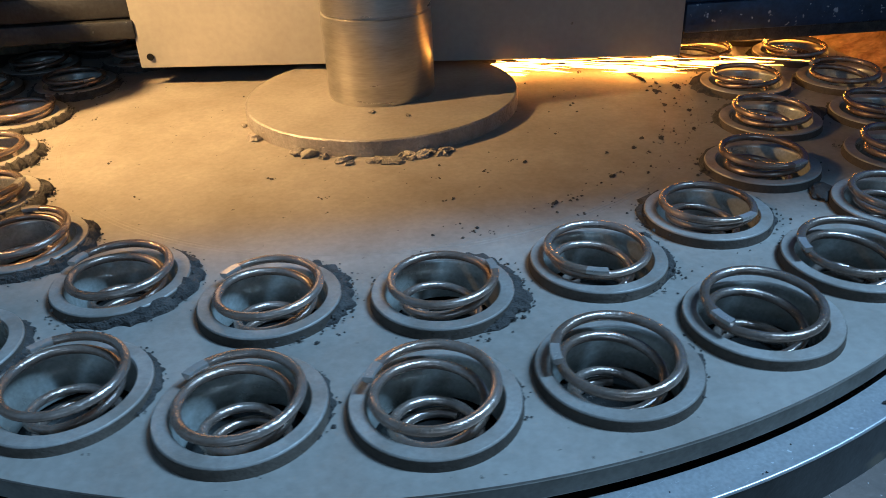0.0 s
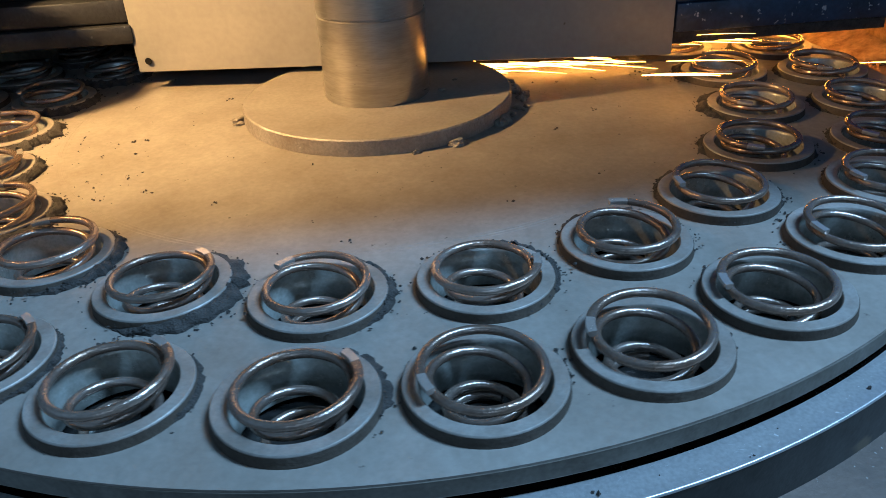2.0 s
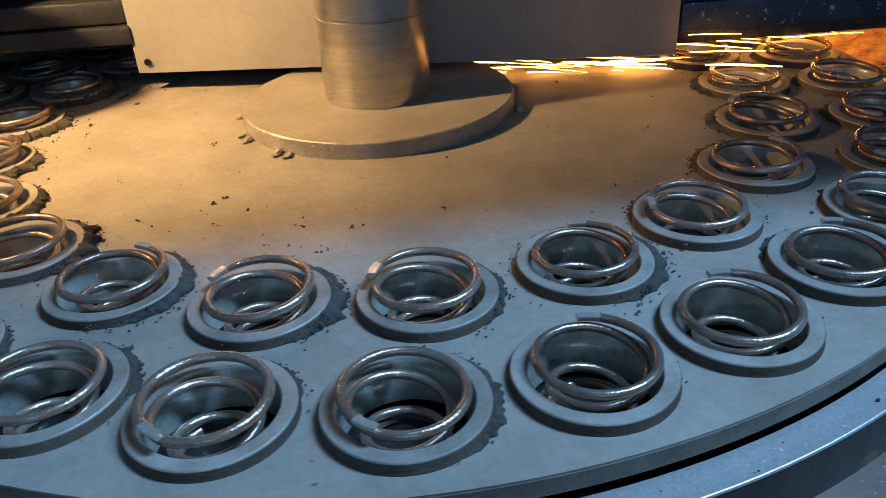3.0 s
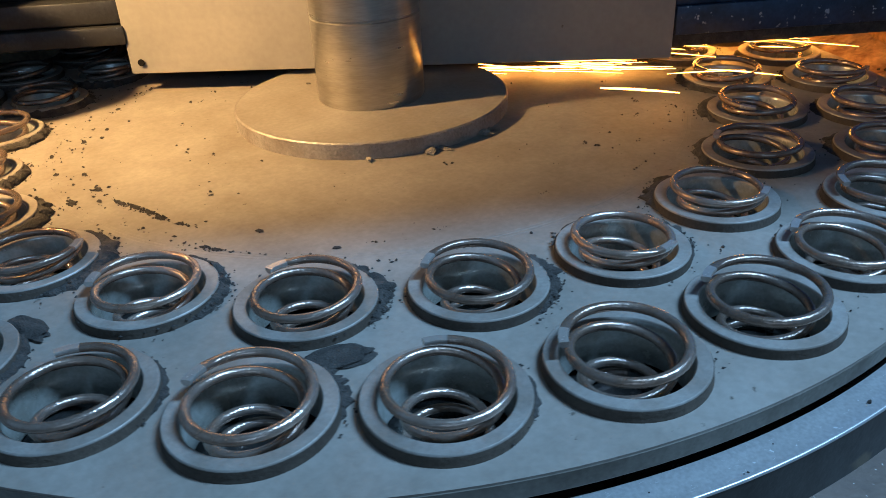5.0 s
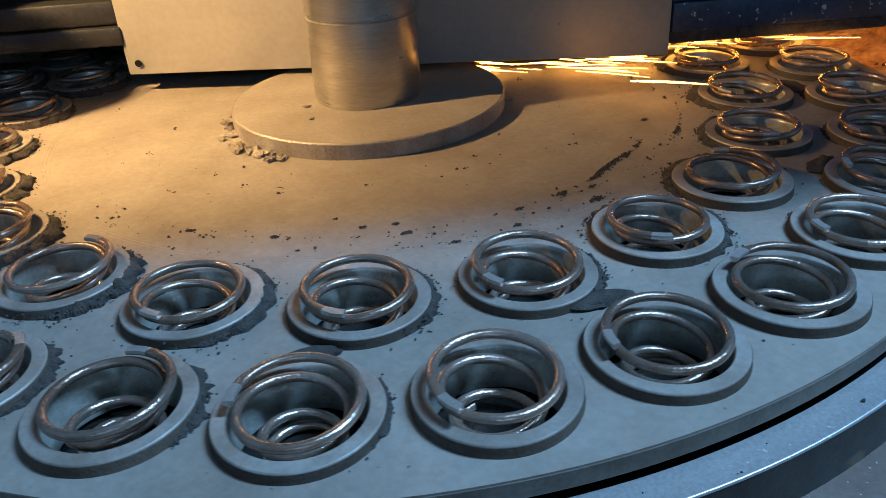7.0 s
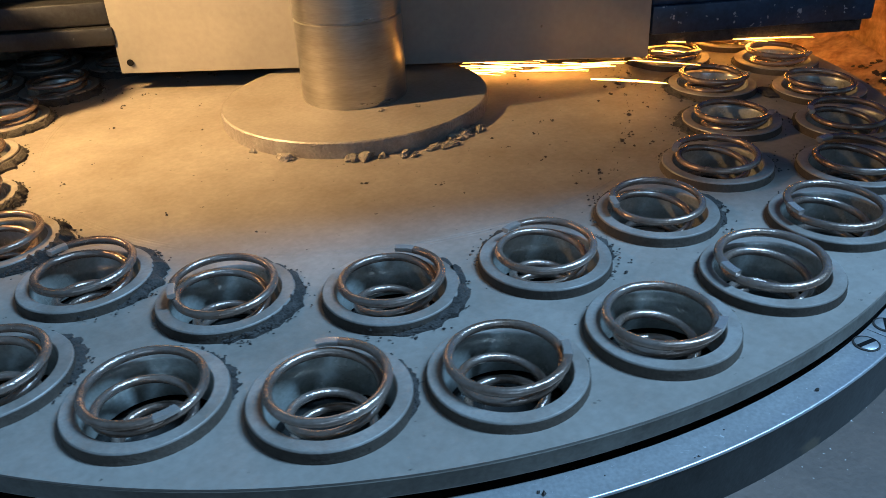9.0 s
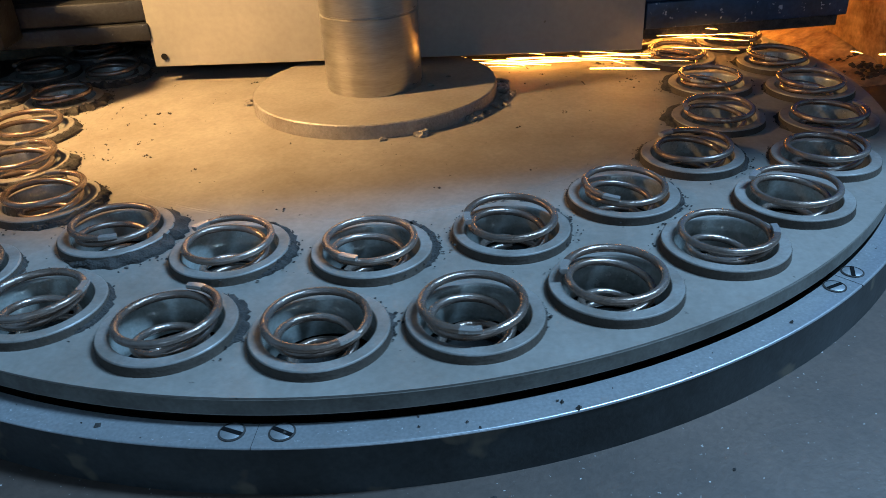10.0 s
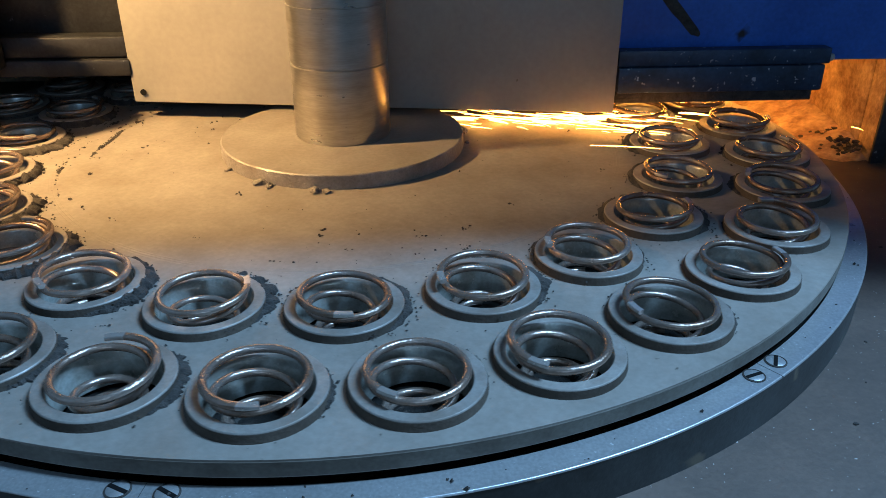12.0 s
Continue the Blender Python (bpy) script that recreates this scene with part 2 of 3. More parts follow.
lathe(bm, [(TABLE_R - 0.0004, PLATE_Z - 0.0008), (TABLE_R + 0.0003, PLATE_Z - 0.0016), (TABLE_R + 0.0003, PLATE_Z - 0.0108), (TABLE_R - 0.0004, PLATE_Z - 0.0113)], 240)
part("rim", bm, RIM, turntable, "grey-brown rim of the plate, darker than its top")

bm = bmesh.new()
lathe(bm, [(0.0462, -0.0035), (0.1212, -0.0035), (0.1226, -0.002), (0.1226, 0.0099), (0.1214, 0.0116), (0.0462, 0.0116)], 240, closed=True)
part("hub_disc", bm, DUSTY_PLATE, turntable, "thick dusty hub disc round the column")
bm = bmesh.new()
lathe(bm, [(0.1216, 0.0117)] + [(0.1229, 0.0106 - 0.00075 * k) for k in range(18)] + [(0.1220, -0.0033)], 960)
rng = random.Random(31)
for v in bm.verts:                                # the pitted, flame-cut rim
    f = 1 if 0.1222 < math.hypot(v.co.x, v.co.y) else 0.3
    v.co.xy *= 1 + f * (rng.uniform(-0.0027, 0.0022) + 0.0016 * noise.noise(v.co * 500))
    v.co.z += f * rng.uniform(-0.00025, 0.00025)
part("hub_rim", bm, DUSTY_SLEEVE, turntable, "coarsely pitted rim of the hub disc")
bm = bmesh.new()
lathe(bm, [(0.0001, 0.010), (0.0466, 0.010), (0.0479, 0.0135), (0.0479, 0.0842), (0.0466, 0.0850), (0.0466, 0.0862), (0.0479, 0.0870),
           (0.0479, 0.1408), (0.0472, 0.1413), (0.0472, 0.1421), (0.0479, 0.1426), (0.0479, 0.44), (0.0001, 0.44)], 96)
part("column", bm, COLUMN, turntable, "turned steel column with narrow grooves")


def build_sleeves():
    bm = bmesh.new()
    t, b = SLEEVE_TOP, -0.021
    lathe(bm, [(SLEEVE_R, b), (SLEEVE_R, t - 0.0010), (SLEEVE_R - 0.0002, t - 0.0004), (SLEEVE_R - 0.0007, t), (SLEEVE_R - 0.0011, t), (SLEEVE_IN + 0.0012, t), (SLEEVE_IN + 0.0008, t),
               (SLEEVE_IN + 0.0003, t - 0.0005), (SLEEVE_IN, t - 0.0015), (SLEEVE_IN, b)], 56, closed=True)
    first = part("sleeve", bm, DUSTY_SLEEVE, turntable)
    bm = bmesh.new()
    lathe(bm, [(SLEEVE_IN + 0.0001, t - 0.0012), (SLEEVE_IN - 0.0003, t - 0.0020), (SLEEVE_IN - 0.0003, b - 0.001), (SLEEVE_IN + 0.001, b - 0.001)], 56)
    # thin skirt that darkens the sleeve's side: grime and painted shade
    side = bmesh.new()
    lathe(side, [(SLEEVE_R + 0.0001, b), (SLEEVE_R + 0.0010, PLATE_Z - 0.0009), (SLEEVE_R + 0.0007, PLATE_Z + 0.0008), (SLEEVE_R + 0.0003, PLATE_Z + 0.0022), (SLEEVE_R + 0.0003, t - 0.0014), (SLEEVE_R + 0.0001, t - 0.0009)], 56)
    skirt = part("skirt", side, GRIMY_SHADE, first, "side with brown grime, darkened for shade")
    bore = part("bore", bm, BORE, first, "shiny worn bore")
    for i, (r, a) in enumerate(PLACES):
        ob = first if i == 0 else first.copy()
        if i:
            scene.collection.objects.link(ob)
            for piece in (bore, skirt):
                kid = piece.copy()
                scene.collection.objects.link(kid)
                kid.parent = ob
        ob.matrix_basis = pose(r * math.cos(a), r * math.sin(a), random.uniform(-0.0004, 0.0004), 0, 0, random.uniform(0, 360))


build_sleeves()
bm = bmesh.new()
for r, h in ((0.2738, 0.00012), (0.2765, 0.0002), (0.2795, 0.00014)):
    lathe(bm, [(r - 0.0005, PLATE_Z - 0.0001), (r, PLATE_Z + h), (r + 0.0005, PLATE_Z - 0.0001)], 240)
tagged(part("turning_mark", bm, DUSTY_PLATE, turntable, "fine turning marks round the plate"), kind="stuff")


def build_swarf():
    """Caked swarf against the leading inner side of the sleeves."""
    rng = random.Random(5)
    bm = bmesh.new()
    for i, (r, a) in enumerate(PLACES):
        inner = i >= 30
        c = Vector((r * math.cos(a), r * math.sin(a), 0))
        mid = a + math.pi - radians(rng.uniform(25, 75))
        half = radians(rng.uniform(80, 125) if inner else rng.uniform(40, 85))
        wide = rng.uniform(0.007, 0.013) if inner else rng.uniform(0.003, 0.009)
        n, prev = 46, None
        for j in range(n + 1):
            u = j / n * 2 - 1
            ang = mid + half * u
            fade = max(0.0, 1 - abs(u) ** 3)
            jag = 0.65 + 0.55 * noise.noise(Vector((j * 0.55, i * 3.1, 0))) + 0.4 * noise.noise(Vector((j * 1.7, i * 5.3, 4)))
            w = max(0.0004, wide * fade * jag)
            h = (0.0076 if inner else 0.0042) * fade * (0.75 + 0.5 * noise.noise(Vector((j * 0.8, i * 2.7, 9))))
            d = Vector((math.cos(ang), math.sin(ang), 0))
            ring = []
            for q, (fr, fh) in enumerate(((-0.1, 1.0), (0.3, 0.95), (0.65, 0.7), (0.9, 0.4), (1.0, -0.05))):
                k = 0.0006 * noise.noise(Vector((j * 2.1, q * 3.3, i * 1.9))) if q else 0
                ring.append(bm.verts.new(c + d * (SLEEVE_R + w * fr + k) + Vector((0, 0, PLATE_Z + h * fh + k * (0.5 if q < 4 else 0)))))
            if prev:
                for q in range(4):
                    bm.faces.new((prev[q], ring[q], ring[q + 1], prev[q + 1]))
            prev = ring
        for _ in range(210 if inner else 45):
            ang = mid + half * rng.gauss(0, 0.5)
            u = abs(rng.gauss(0, 0.46))
            d = SLEEVE_R + wide * u
            size = rng.uniform(0.0004, 0.0010) * (1.5 if rng.random() < 0.12 else 1)
            grain(bm, c.x + d * math.cos(ang), c.y + d * math.sin(ang), PLATE_Z + size * 0.3 + (0.0052 if inner else 0.0025) * max(0, 0.9 - u) * rng.uniform(0.5, 1.1), size, rng)
    ob = part("swarf_cake", bm, SWARF, turntable, "dark caked grinding swarf against the sleeves", smooth=False)
    tagged(ob, kind="stuff")


build_swarf()

# ---------- springs ----------
def spring_mesh(coil_r, wire, drop, narrow, top, seed):
    """A right-handed conical coil, wide above and narrow below, its upper end at angle 0."""
    rng = random.Random(seed)
    per, side, bottom = 48, 12, FLOOR_Z + wire - 0.0002
    ph = rng.uniform(0, 6)
    close, pitch = rng.uniform(0.92, 1.04), 0.0048
    free = (top - bottom - 2 * close * pitch) / drop
    n = int((free + 2 * close) * per)

    def ring_at(i, bm, w):
        back = (n - i) / per                      # turns below the upper end
        a = -2 * math.pi * back
        z = top - pitch * min(back, close) - drop * min(max(back - close, 0), free) - pitch * max(back - close - free, 0)
        u = min(1.0, max(0.0, (back - 0.72) / 1.3))
        taper = 1 - (1 - narrow) * u * u * (3 - 2 * u)
        r = coil_r * taper + 0.0003 * math.sin(a * 0.5 + ph) + 0.0012 * max(0.0, 1 - back / 0.8) ** 2
        c = Vector((r * math.cos(a), r * math.sin(a), z))
        out = Vector((math.cos(a), math.sin(a), 0))
        ring = []
        for j in range(side):
            b = 2 * math.pi * j / side
            p = c + (out * math.cos(b) + Vector((0, 0, math.sin(b)))) * w
            if back < 0.5:                         # the ground face of the end turn
                p.z = min(p.z, top + wire * (0.35 + 1.5 * back))
            ring.append(bm.verts.new(p))
        return ring

    def tube(i0, i1, step):
        bm = bmesh.new()
        prev = None
        for i in [k * step for k in range(int(i0 / step), int(i1 / step) + 1)]:
            ring = ring_at(i, bm, wire)
            if prev:
                for j in range(side):
                    bm.faces.new((prev[j], ring[j], ring[(j + 1) % side], prev[(j + 1) % side]))
            else:
                bm.faces.new(ring)
            prev = ring
        bm.faces.new(prev[::-1])
        return bm

    ob = finish("coil_spring", tube(0, n - 3, 1), SPRING, None, True, 50)
    tip = finish("ground_end", tube(n - 3, n, 1), TIP, ob, True, 50)
    tagged(tip, "bright ground wire end")
    return ob


def build_springs():
    rng = random.Random(21)
    kinds = [spring_mesh(0.0284, 0.0025, 0.0180, 0.66, 0.0124, 1), spring_mesh(0.0283, 0.0024, 0.0192, 0.69, 0.0130, 2),
             spring_mesh(0.0285, 0.0025, 0.0172, 0.64, 0.0120, 3), spring_mesh(0.0284, 0.0026, 0.0185, 0.70, 0.0135, 4)]
    for k in kinds:
        tagged(k, "brown steel conical coil spring standing in a turntable sleeve", "spring", "springs in the sleeves")
    made = []
    for i in range(len(PLACES)):
        made.append(kinds[i] if i < 4 else copy_thing(kinds[rng.randrange(4)], Matrix()))
    return made


SPRINGS = build_springs()

# ---------- loose dirt that rides on the plate ----------
def build_grit():
    rng = random.Random(8)
    bm = bmesh.new()
    zones = [(-85, 30, 45, 0.150, 0.285), (90, 140, 22, 0.200, 0.280), (-180, 180, 40, 0.140, 0.290), (-180, 180, 150, 0.285, 0.455), (-80, 30, 60, 0.252, 0.283)]
    for a0, a1, n, r0, r1 in zones:
        for _ in range(n):
            a, r = radians(rng.uniform(a0, a1)), rng.uniform(r0, r1)
            for _ in range(rng.choice((1, 1, 1, 2, 5))):          # single crumbs and small trails of them
                b, q = a + rng.gauss(0, 0.012), r + rng.gauss(0, 0.0015)
                x, y = q * math.cos(b), q * math.sin(b)
                if any(abs(q - pr) < 0.06 and math.hypot(x - pr * math.cos(pa), y - pr * math.sin(pa)) < SLEEVE_R + 0.002 for pr, pa in PLACES):
                    continue
                size = rng.choice((0.0004, 0.0005, 0.0006, 0.0008, 0.0013))
                grain(bm, x, y, PLATE_Z + size * 0.3, size, rng)
    # thin trails swept round by the wiper, and the thicker clots in them
    for r, a0, a1, n in ((0.2495, 0, 24, 70), (0.2500, -40, 0, 16), (0.2725, -40, 2, 26), (0.2730, 24, 48, 26), (0.249, -84, -40, 22), (0.262, 95, 135, 20)):
        for _ in range(n):
            a, q = radians(rng.uniform(a0, a1)), r + rng.gauss(0, 0.0010)
            size = rng.choice((0.0003, 0.0005, 0.0007, 0.0010))
            grain(bm, q * math.cos(a), q * math.sin(a), PLATE_Z + size * 0.3, size, rng)
    clots = ((0.2733, -1.7, 0.008, 0.0016), (0.2515, -12.4, 0.004, 0.0009), (0.2504, -3.9, 0.007, 0.0010), (0.2708, -15.0, 0.004, 0.0008), (0.2494, 4.8, 0.010, 0.0011),
             (0.2468, 8.4, 0.012, 0.0010), (0.2463, 12.2, 0.010, 0.0009), (0.2486, 15.2, 0.007, 0.0015), (0.2496, 20.0, 0.004, 0.0008), (0.2717, 28.2, 0.004, 0.0010),
             (0.2731, 30.1, 0.005, 0.0010), (0.2442, 33.7, 0.003, 0.0007), (0.2655, 46.5, 0.003, 0.0007), (0.2742, -24.4, 0.003, 0.0007), (0.2381, -31.7, 0.003, 0.0007),
             (0.2522, -30.3, 0.005, 0.0009), (0.2386, -36.9, 0.003, 0.0007), (0.2584, 1.2, 0.003, 0.0006), (0.2495, -50, 0.004, 0.0009), (0.2527, -64, 0.004, 0.0008))
    for r, a, long, wide in clots:
        for _ in range(int(long * 11000)):
            b, q = radians(a) + rng.gauss(0, 0.36) * long / r, r + rng.gauss(0, wide * 0.8)
            size = rng.uniform(0.0005, 0.0011)
            grain(bm, q * math.cos(b), q * math.sin(b), PLATE_Z + size * 0.4, size, rng)
    ob = finish("grit", bm, SWARF, None, False)
    return tagged(ob, "dark grit scattered over the turntable plate", "grit", kind="stuff")


GRIT = build_grit()


def build_rubble():
    rng = random.Random(3)
    made = []
    spots = []
    for _ in range(17):
        spots.append((rng.uniform(0.1265, 0.139), rng.uniform(-106, -68), rng.uniform(0.0026, 0.0048)))
    spots += [(0.128, -113, 0.004), (0.127, -119, 0.0055), (0.128, -124, 0.005), (0.129, -149, 0.0055), (0.127, -165, 0.003),
              (0.1255, 73, 0.005), (0.127, 78, 0.0035), (0.126, 50, 0.003), (0.127, 98, 0.005), (0.128, 103, 0.0035),
              (0.060, -100, 0.0022), (0.075, -75, 0.0020)]
    for i, (r, a, s) in enumerate(spots):
        bm = bmesh.new()
        lump(bm, 0, 0, 0, s * rng.uniform(1.2, 1.8), s * rng.uniform(0.7, 1.1), s * rng.uniform(0.5, 0.8), 0, i, 2, 0.8)
        ob = finish("slag_crumb", bm, CRUMB, None, True, 20)
        tagged(ob, "grey-brown crumb of grinding slag by the hub", "slag crumb", "slag crumbs")
        z = (0.0116 if r < 0.12 else PLATE_Z) + s * 0.3
        made.append((ob, pose(r * math.cos(radians(a)), r * math.sin(radians(a)), z, 0, 0, rng.uniform(0, 360))))
    for r, a, s in ((0.382, 48.7, 0.013), (0.371, -16, 0.013), (0.380, 22, 0.011), (0.377, -40, 0.010)):
        bm = bmesh.new()
        lump(bm, 0, 0, 0, s * 1.45, s * 0.72, 0.0030, 0, a, 4, 0.45)
        ob = finish("swarf_flake", bm, SWARF, None, True, 25)
        tagged(ob, "flat dark flake of caked swarf lying between sleeves", "swarf flake", "swarf flakes")
        made.append((ob, pose(r * math.cos(radians(a)), r * math.sin(radians(a)), PLATE_Z + 0.001, 0, 0, a + 90 + rng.uniform(-20, 20))))
    return made


RUBBLE = build_rubble()

# ---------- the fixed bed round the turntable ----------
BED_Z = -0.0515
bm = bmesh.new()
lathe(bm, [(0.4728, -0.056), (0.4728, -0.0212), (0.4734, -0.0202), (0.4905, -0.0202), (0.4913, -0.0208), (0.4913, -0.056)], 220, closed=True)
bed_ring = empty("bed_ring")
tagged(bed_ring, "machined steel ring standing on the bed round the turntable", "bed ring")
part("ring_body", bm, RING_SIDE, bed_ring, "ring wall with tan stains, darkened for shade")
bm = bmesh.new()
lathe(bm, [(0.4735, -0.0206), (0.4737, -0.0196), (0.4741, -0.0196), (0.4900, -0.0196), (0.4906, -0.0196), (0.4911, -0.0198), (0.4915, -0.0203), (0.4916, -0.0208)], 220)
part("ring_face", bm, RING, bed_ring, "bright brushed upper face")


def build_ring_screws():
    bm = bmesh.new()
    lathe(bm, [(0.0001, -0.0005), (0.0062, -0.0005), (0.0062, 0.0006), (0.0056, 0.0010), (0.0001, 0.0010)], 28)
    head = part("screw", bm, RING, bed_ring, "slotted flat screw head")
    bm = bmesh.new()
    box(bm, -0.0059, 0.0059, -0.0012, 0.0012, 0.0007, 0.00135)
    slot = part("slot", bm, RECESS_BLACK, head, smooth=False)
    bm = bmesh.new()
    lathe(bm, [(0.0061, 0.0002), (0.0061, 0.0011), (0.0070, 0.0007), (0.0070, 0.0002)], 28, closed=True)
    gap = part("gap", bm, SWARF, head, smooth=False)
    first = True
    for a, turn in ((-100.9, -30), (-97.8, -35), (-55.8, 20), (-52.9, 65), (-10.0, 10), (-7.0, 40), (-146, 0), (-143, 60)):
        h = head if first else head.copy()
        if not first:
            scene.collection.objects.link(h)
            for kid in (slot, gap):
                k = kid.copy()
                scene.collection.objects.link(k)
                k.parent = h
        first = False
        r = 0.4803
        h.matrix_basis = pose(r * math.cos(radians(a)), r * math.sin(radians(a)), -0.0198, 0, 0, turn)


build_ring_screws()
for a in (-99.4, -54.2, -144.5):
    bm = bmesh.new()
    box(bm, 0.4740, 0.4918, -0.00010, 0.00010, -0.0206, -0.0194, 0, Matrix.Rotation(radians(a), 4, "Z"))
    part("joint", bm, RING_SIDE, bed_ring, smooth=False)

rng = random.Random(52)
bm = bmesh.new()
for _ in range(240):                              # short bright scratches, most of them along the ring
    a, r, long, wide = radians(rng.uniform(-160, 10)), rng.uniform(0.4750, 0.4895), rng.uniform(0.0012, 0.0060), rng.uniform(0.00006, 0.00018)
    c, turn = Vector((r * math.cos(a), r * math.sin(a), -0.01955)), a + math.pi / 2 + rng.gauss(0, 0.25)
    if rng.random() < 0.2:
        turn, long = rng.uniform(0, 6.3), long * 0.5
    d, w = Vector((math.cos(turn), math.sin(turn), 0)), Vector((-math.sin(turn), math.cos(turn), 0))
    bm.faces.new([bm.verts.new(c + d * long * e + w * wide * f) for e, f in ((-0.5, 0), (0, -1), (0.5, 0), (0, 1))])
tagged(part("scratch", bm, SCRATCH, bed_ring, "fine bright scratches on the machined face", smooth=False), kind="stuff")
bm = bmesh.new()
for _ in range(46):
    a, r, size = radians(rng.uniform(-150, 0)), rng.uniform(0.4755, 0.4900), rng.choice((0.0004, 0.0006, 0.0009, 0.0016))
    grain(bm, r * math.cos(a), r * math.sin(a), -0.0195 + size * 0.2, size, rng)
tagged(part("ring_grit", bm, SWARF, bed_ring, "dark grit on the machined face", smooth=False), kind="stuff")

bm = bmesh.new()
box(bm, -1.4, 1.4, -1.0, 1.2, -0.9, BED_Z, 0.002)
bed = tagged(finish("machine_bed", bm, BASE), "oily grey-brown steel bed of the grinding machine", "machine bed", kind="structure")
bm = bmesh.new()
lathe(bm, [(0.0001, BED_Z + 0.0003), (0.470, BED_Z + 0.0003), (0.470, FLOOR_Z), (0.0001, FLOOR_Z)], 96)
lower = tagged(finish("support_plate", bm, WORN_SHADE), "worn steel support plate under the turntable sleeves, blackened for bore shade", "support plate", kind="structure")
rng = random.Random(17)
bm = bmesh.new()
for _ in range(130):
    a, r, s = radians(rng.uniform(-150, 0)), rng.uniform(0.492, 0.75), rng.choice((0.0006, 0.0009, 0.0014))
    lump(bm, r * math.cos(a), r * math.sin(a), BED_Z + s * 0.3, s * 1.5, s, s * 0.7, rng.uniform(0, 6), rng.random() * 9, 1, 0.5)
tagged(finish("bed_grit", bm, SWARF, None, False), "dark grit lying on the machine bed", "grit", kind="stuff")

# ---------- the wheel hood behind the column ----------
HOOD_L, HOOD_R, HOOD_Z = (-0.2385, 0.1035), (0.2855, 0.0235), 0.0175
hood_turn = math.degrees(math.atan2(HOOD_R[1] - HOOD_L[1], HOOD_R[0] - HOOD_L[0]))
hood = tagged(empty("wheel_hood", pose(HOOD_L[0], HOOD_L[1], 0, 0, 0, hood_turn)), "sheet steel hood over the grinding wheel behind the column", "wheel hood")
HOOD_W = math.hypot(HOOD_R[0] - HOOD_L[0], HOOD_R[1] - HOOD_L[1])
bm = bmesh.new()
box(bm, 0, HOOD_W, 0, 0.004, HOOD_Z, 0.46, 0.0012)
part("front_panel", bm, HOOD, hood, "plain beige-grey front sheet")
bm = bmesh.new()
box(bm, HOOD_W - 0.004, HOOD_W, 0.0042, 0.42, HOOD_Z, 0.46, 0.0012)
part("side_panel", bm, HOOD, hood)
bm = bmesh.new()
box(bm, 0, 0.004, 0.0042, 0.42, HOOD_Z + 0.012, 0.46, 0.0012)
part("side_panel", bm, HOOD, hood)
bm = bmesh.new()
box(bm, 0.0042, HOOD_W - 0.0042, 0.0042, 0.42, 0.456, 0.46)
part("top_panel", bm, HOOD, hood)
bm = bmesh.new()
box(bm, 0.004, HOOD_W - 0.005, 0.006, 0.034, HOOD_Z + 0.002, HOOD_Z + 0.010, 0.001)
part("skirt", bm, BLACK_STEEL, hood, "dark scorched skirt")
# flat black disc that paints a hole's inner shade on the sheet
bm = bmesh.new()
lathe(bm, [(0.0001, 0.0), (0.0034, 0.0), (0.0034, 0.0012), (0.0001, 0.0012)], 20)
bolt = part("bolt_hole", bm, RECESS_BLACK, hood, "black disc in place of a bolt hole")
bolt.matrix_basis = pose(0.0125, -0.0009, 0.0290, 90, 0, 0)

wheel = tagged(empty("grinding_wheel", pose(0.03, 0.30, 0.0195)), "grey abrasive grinding wheel under the hood", "grinding wheel")
bm = bmesh.new()
lathe(bm, [(0.06, 0.0), (0.185, 0.0), (0.187, 0.002), (0.187, 0.06), (0.06, 0.06)], 96, closed=True)
part("abrasive_ring", bm, WHEEL, wheel)
bm = bmesh.new()
cylinder(bm, 0.0595, 0.012, 0.40, 48, 0.002)
part("spindle", bm, BLACK_STEEL, wheel)

# ---------- the blue machine body on the far side ----------
body = tagged(empty("machine_body"), "dark blue painted machine body with a black steel beam", "machine body")
bm = bmesh.new()
box(bm, 0.2895, 1.2, 0.050, 0.065, 0.0640, 0.60, 0.002)
part("blue_panel", bm, BLUE, body, "scuffed dark blue panel")
bm = bmesh.new()
lump(bm, 0, 0, 0, 0.034, 0.0007, 0.0075, 0, 3.3, 4, 0.3)
smear = part("grease_smear", bm, SWARF, body, "dark smear of old grease")
smear.matrix_basis = pose(0.352, 0.0497, 0.116, 0, 46, 0)
bm = bmesh.new()
box(bm, 0.2895, 0.518, 0.033, 0.0498, 0.0645, 0.0810, 0.0012)
part("upper_beam", bm, BEAM, body)
bm = bmesh.new()
box(bm, 0.2895, 0.512, 0.029, 0.0498, 0.0370, 0.0640, 0.0015)
part("lower_beam", bm, BEAM, body, "pitted black steel beam")
bm = bmesh.new()
box(bm, 0.2895, 0.505, 0.034, 0.060, 0.0250, 0.0369, 0.001)
part("wiper", bm, SWARF, body)
bm = bmesh.new()
cylinder(bm, 0.004, -0.004, 0.006, 20, 0.001, pose(0.5235, 0.047, 0.0690, 90, 0, 0))
part("bolt", bm, RING, body)

left_body = tagged(empty("machine_column"), "dark machine upright with a black steel beam", "machine upright")
bm = bmesh.new()
box(bm, -0.60, -0.236, 0.100, 0.125, 0.047, 0.066, 0.003)
part("lower_beam", bm, BLACK_STEEL, left_body)
bm = bmesh.new()
box(bm, -0.62, -0.238, 0.104, 0.130, 0.067, 0.090, 0.003)
part("upper_beam", bm, BLACK_STEEL, left_body)
bm = bmesh.new()
box(bm, -1.2, -0.238, 0.135, 0.150, 0.080, 0.60, 0.002)
part("back_panel", bm, BLACK_STEEL, left_body)
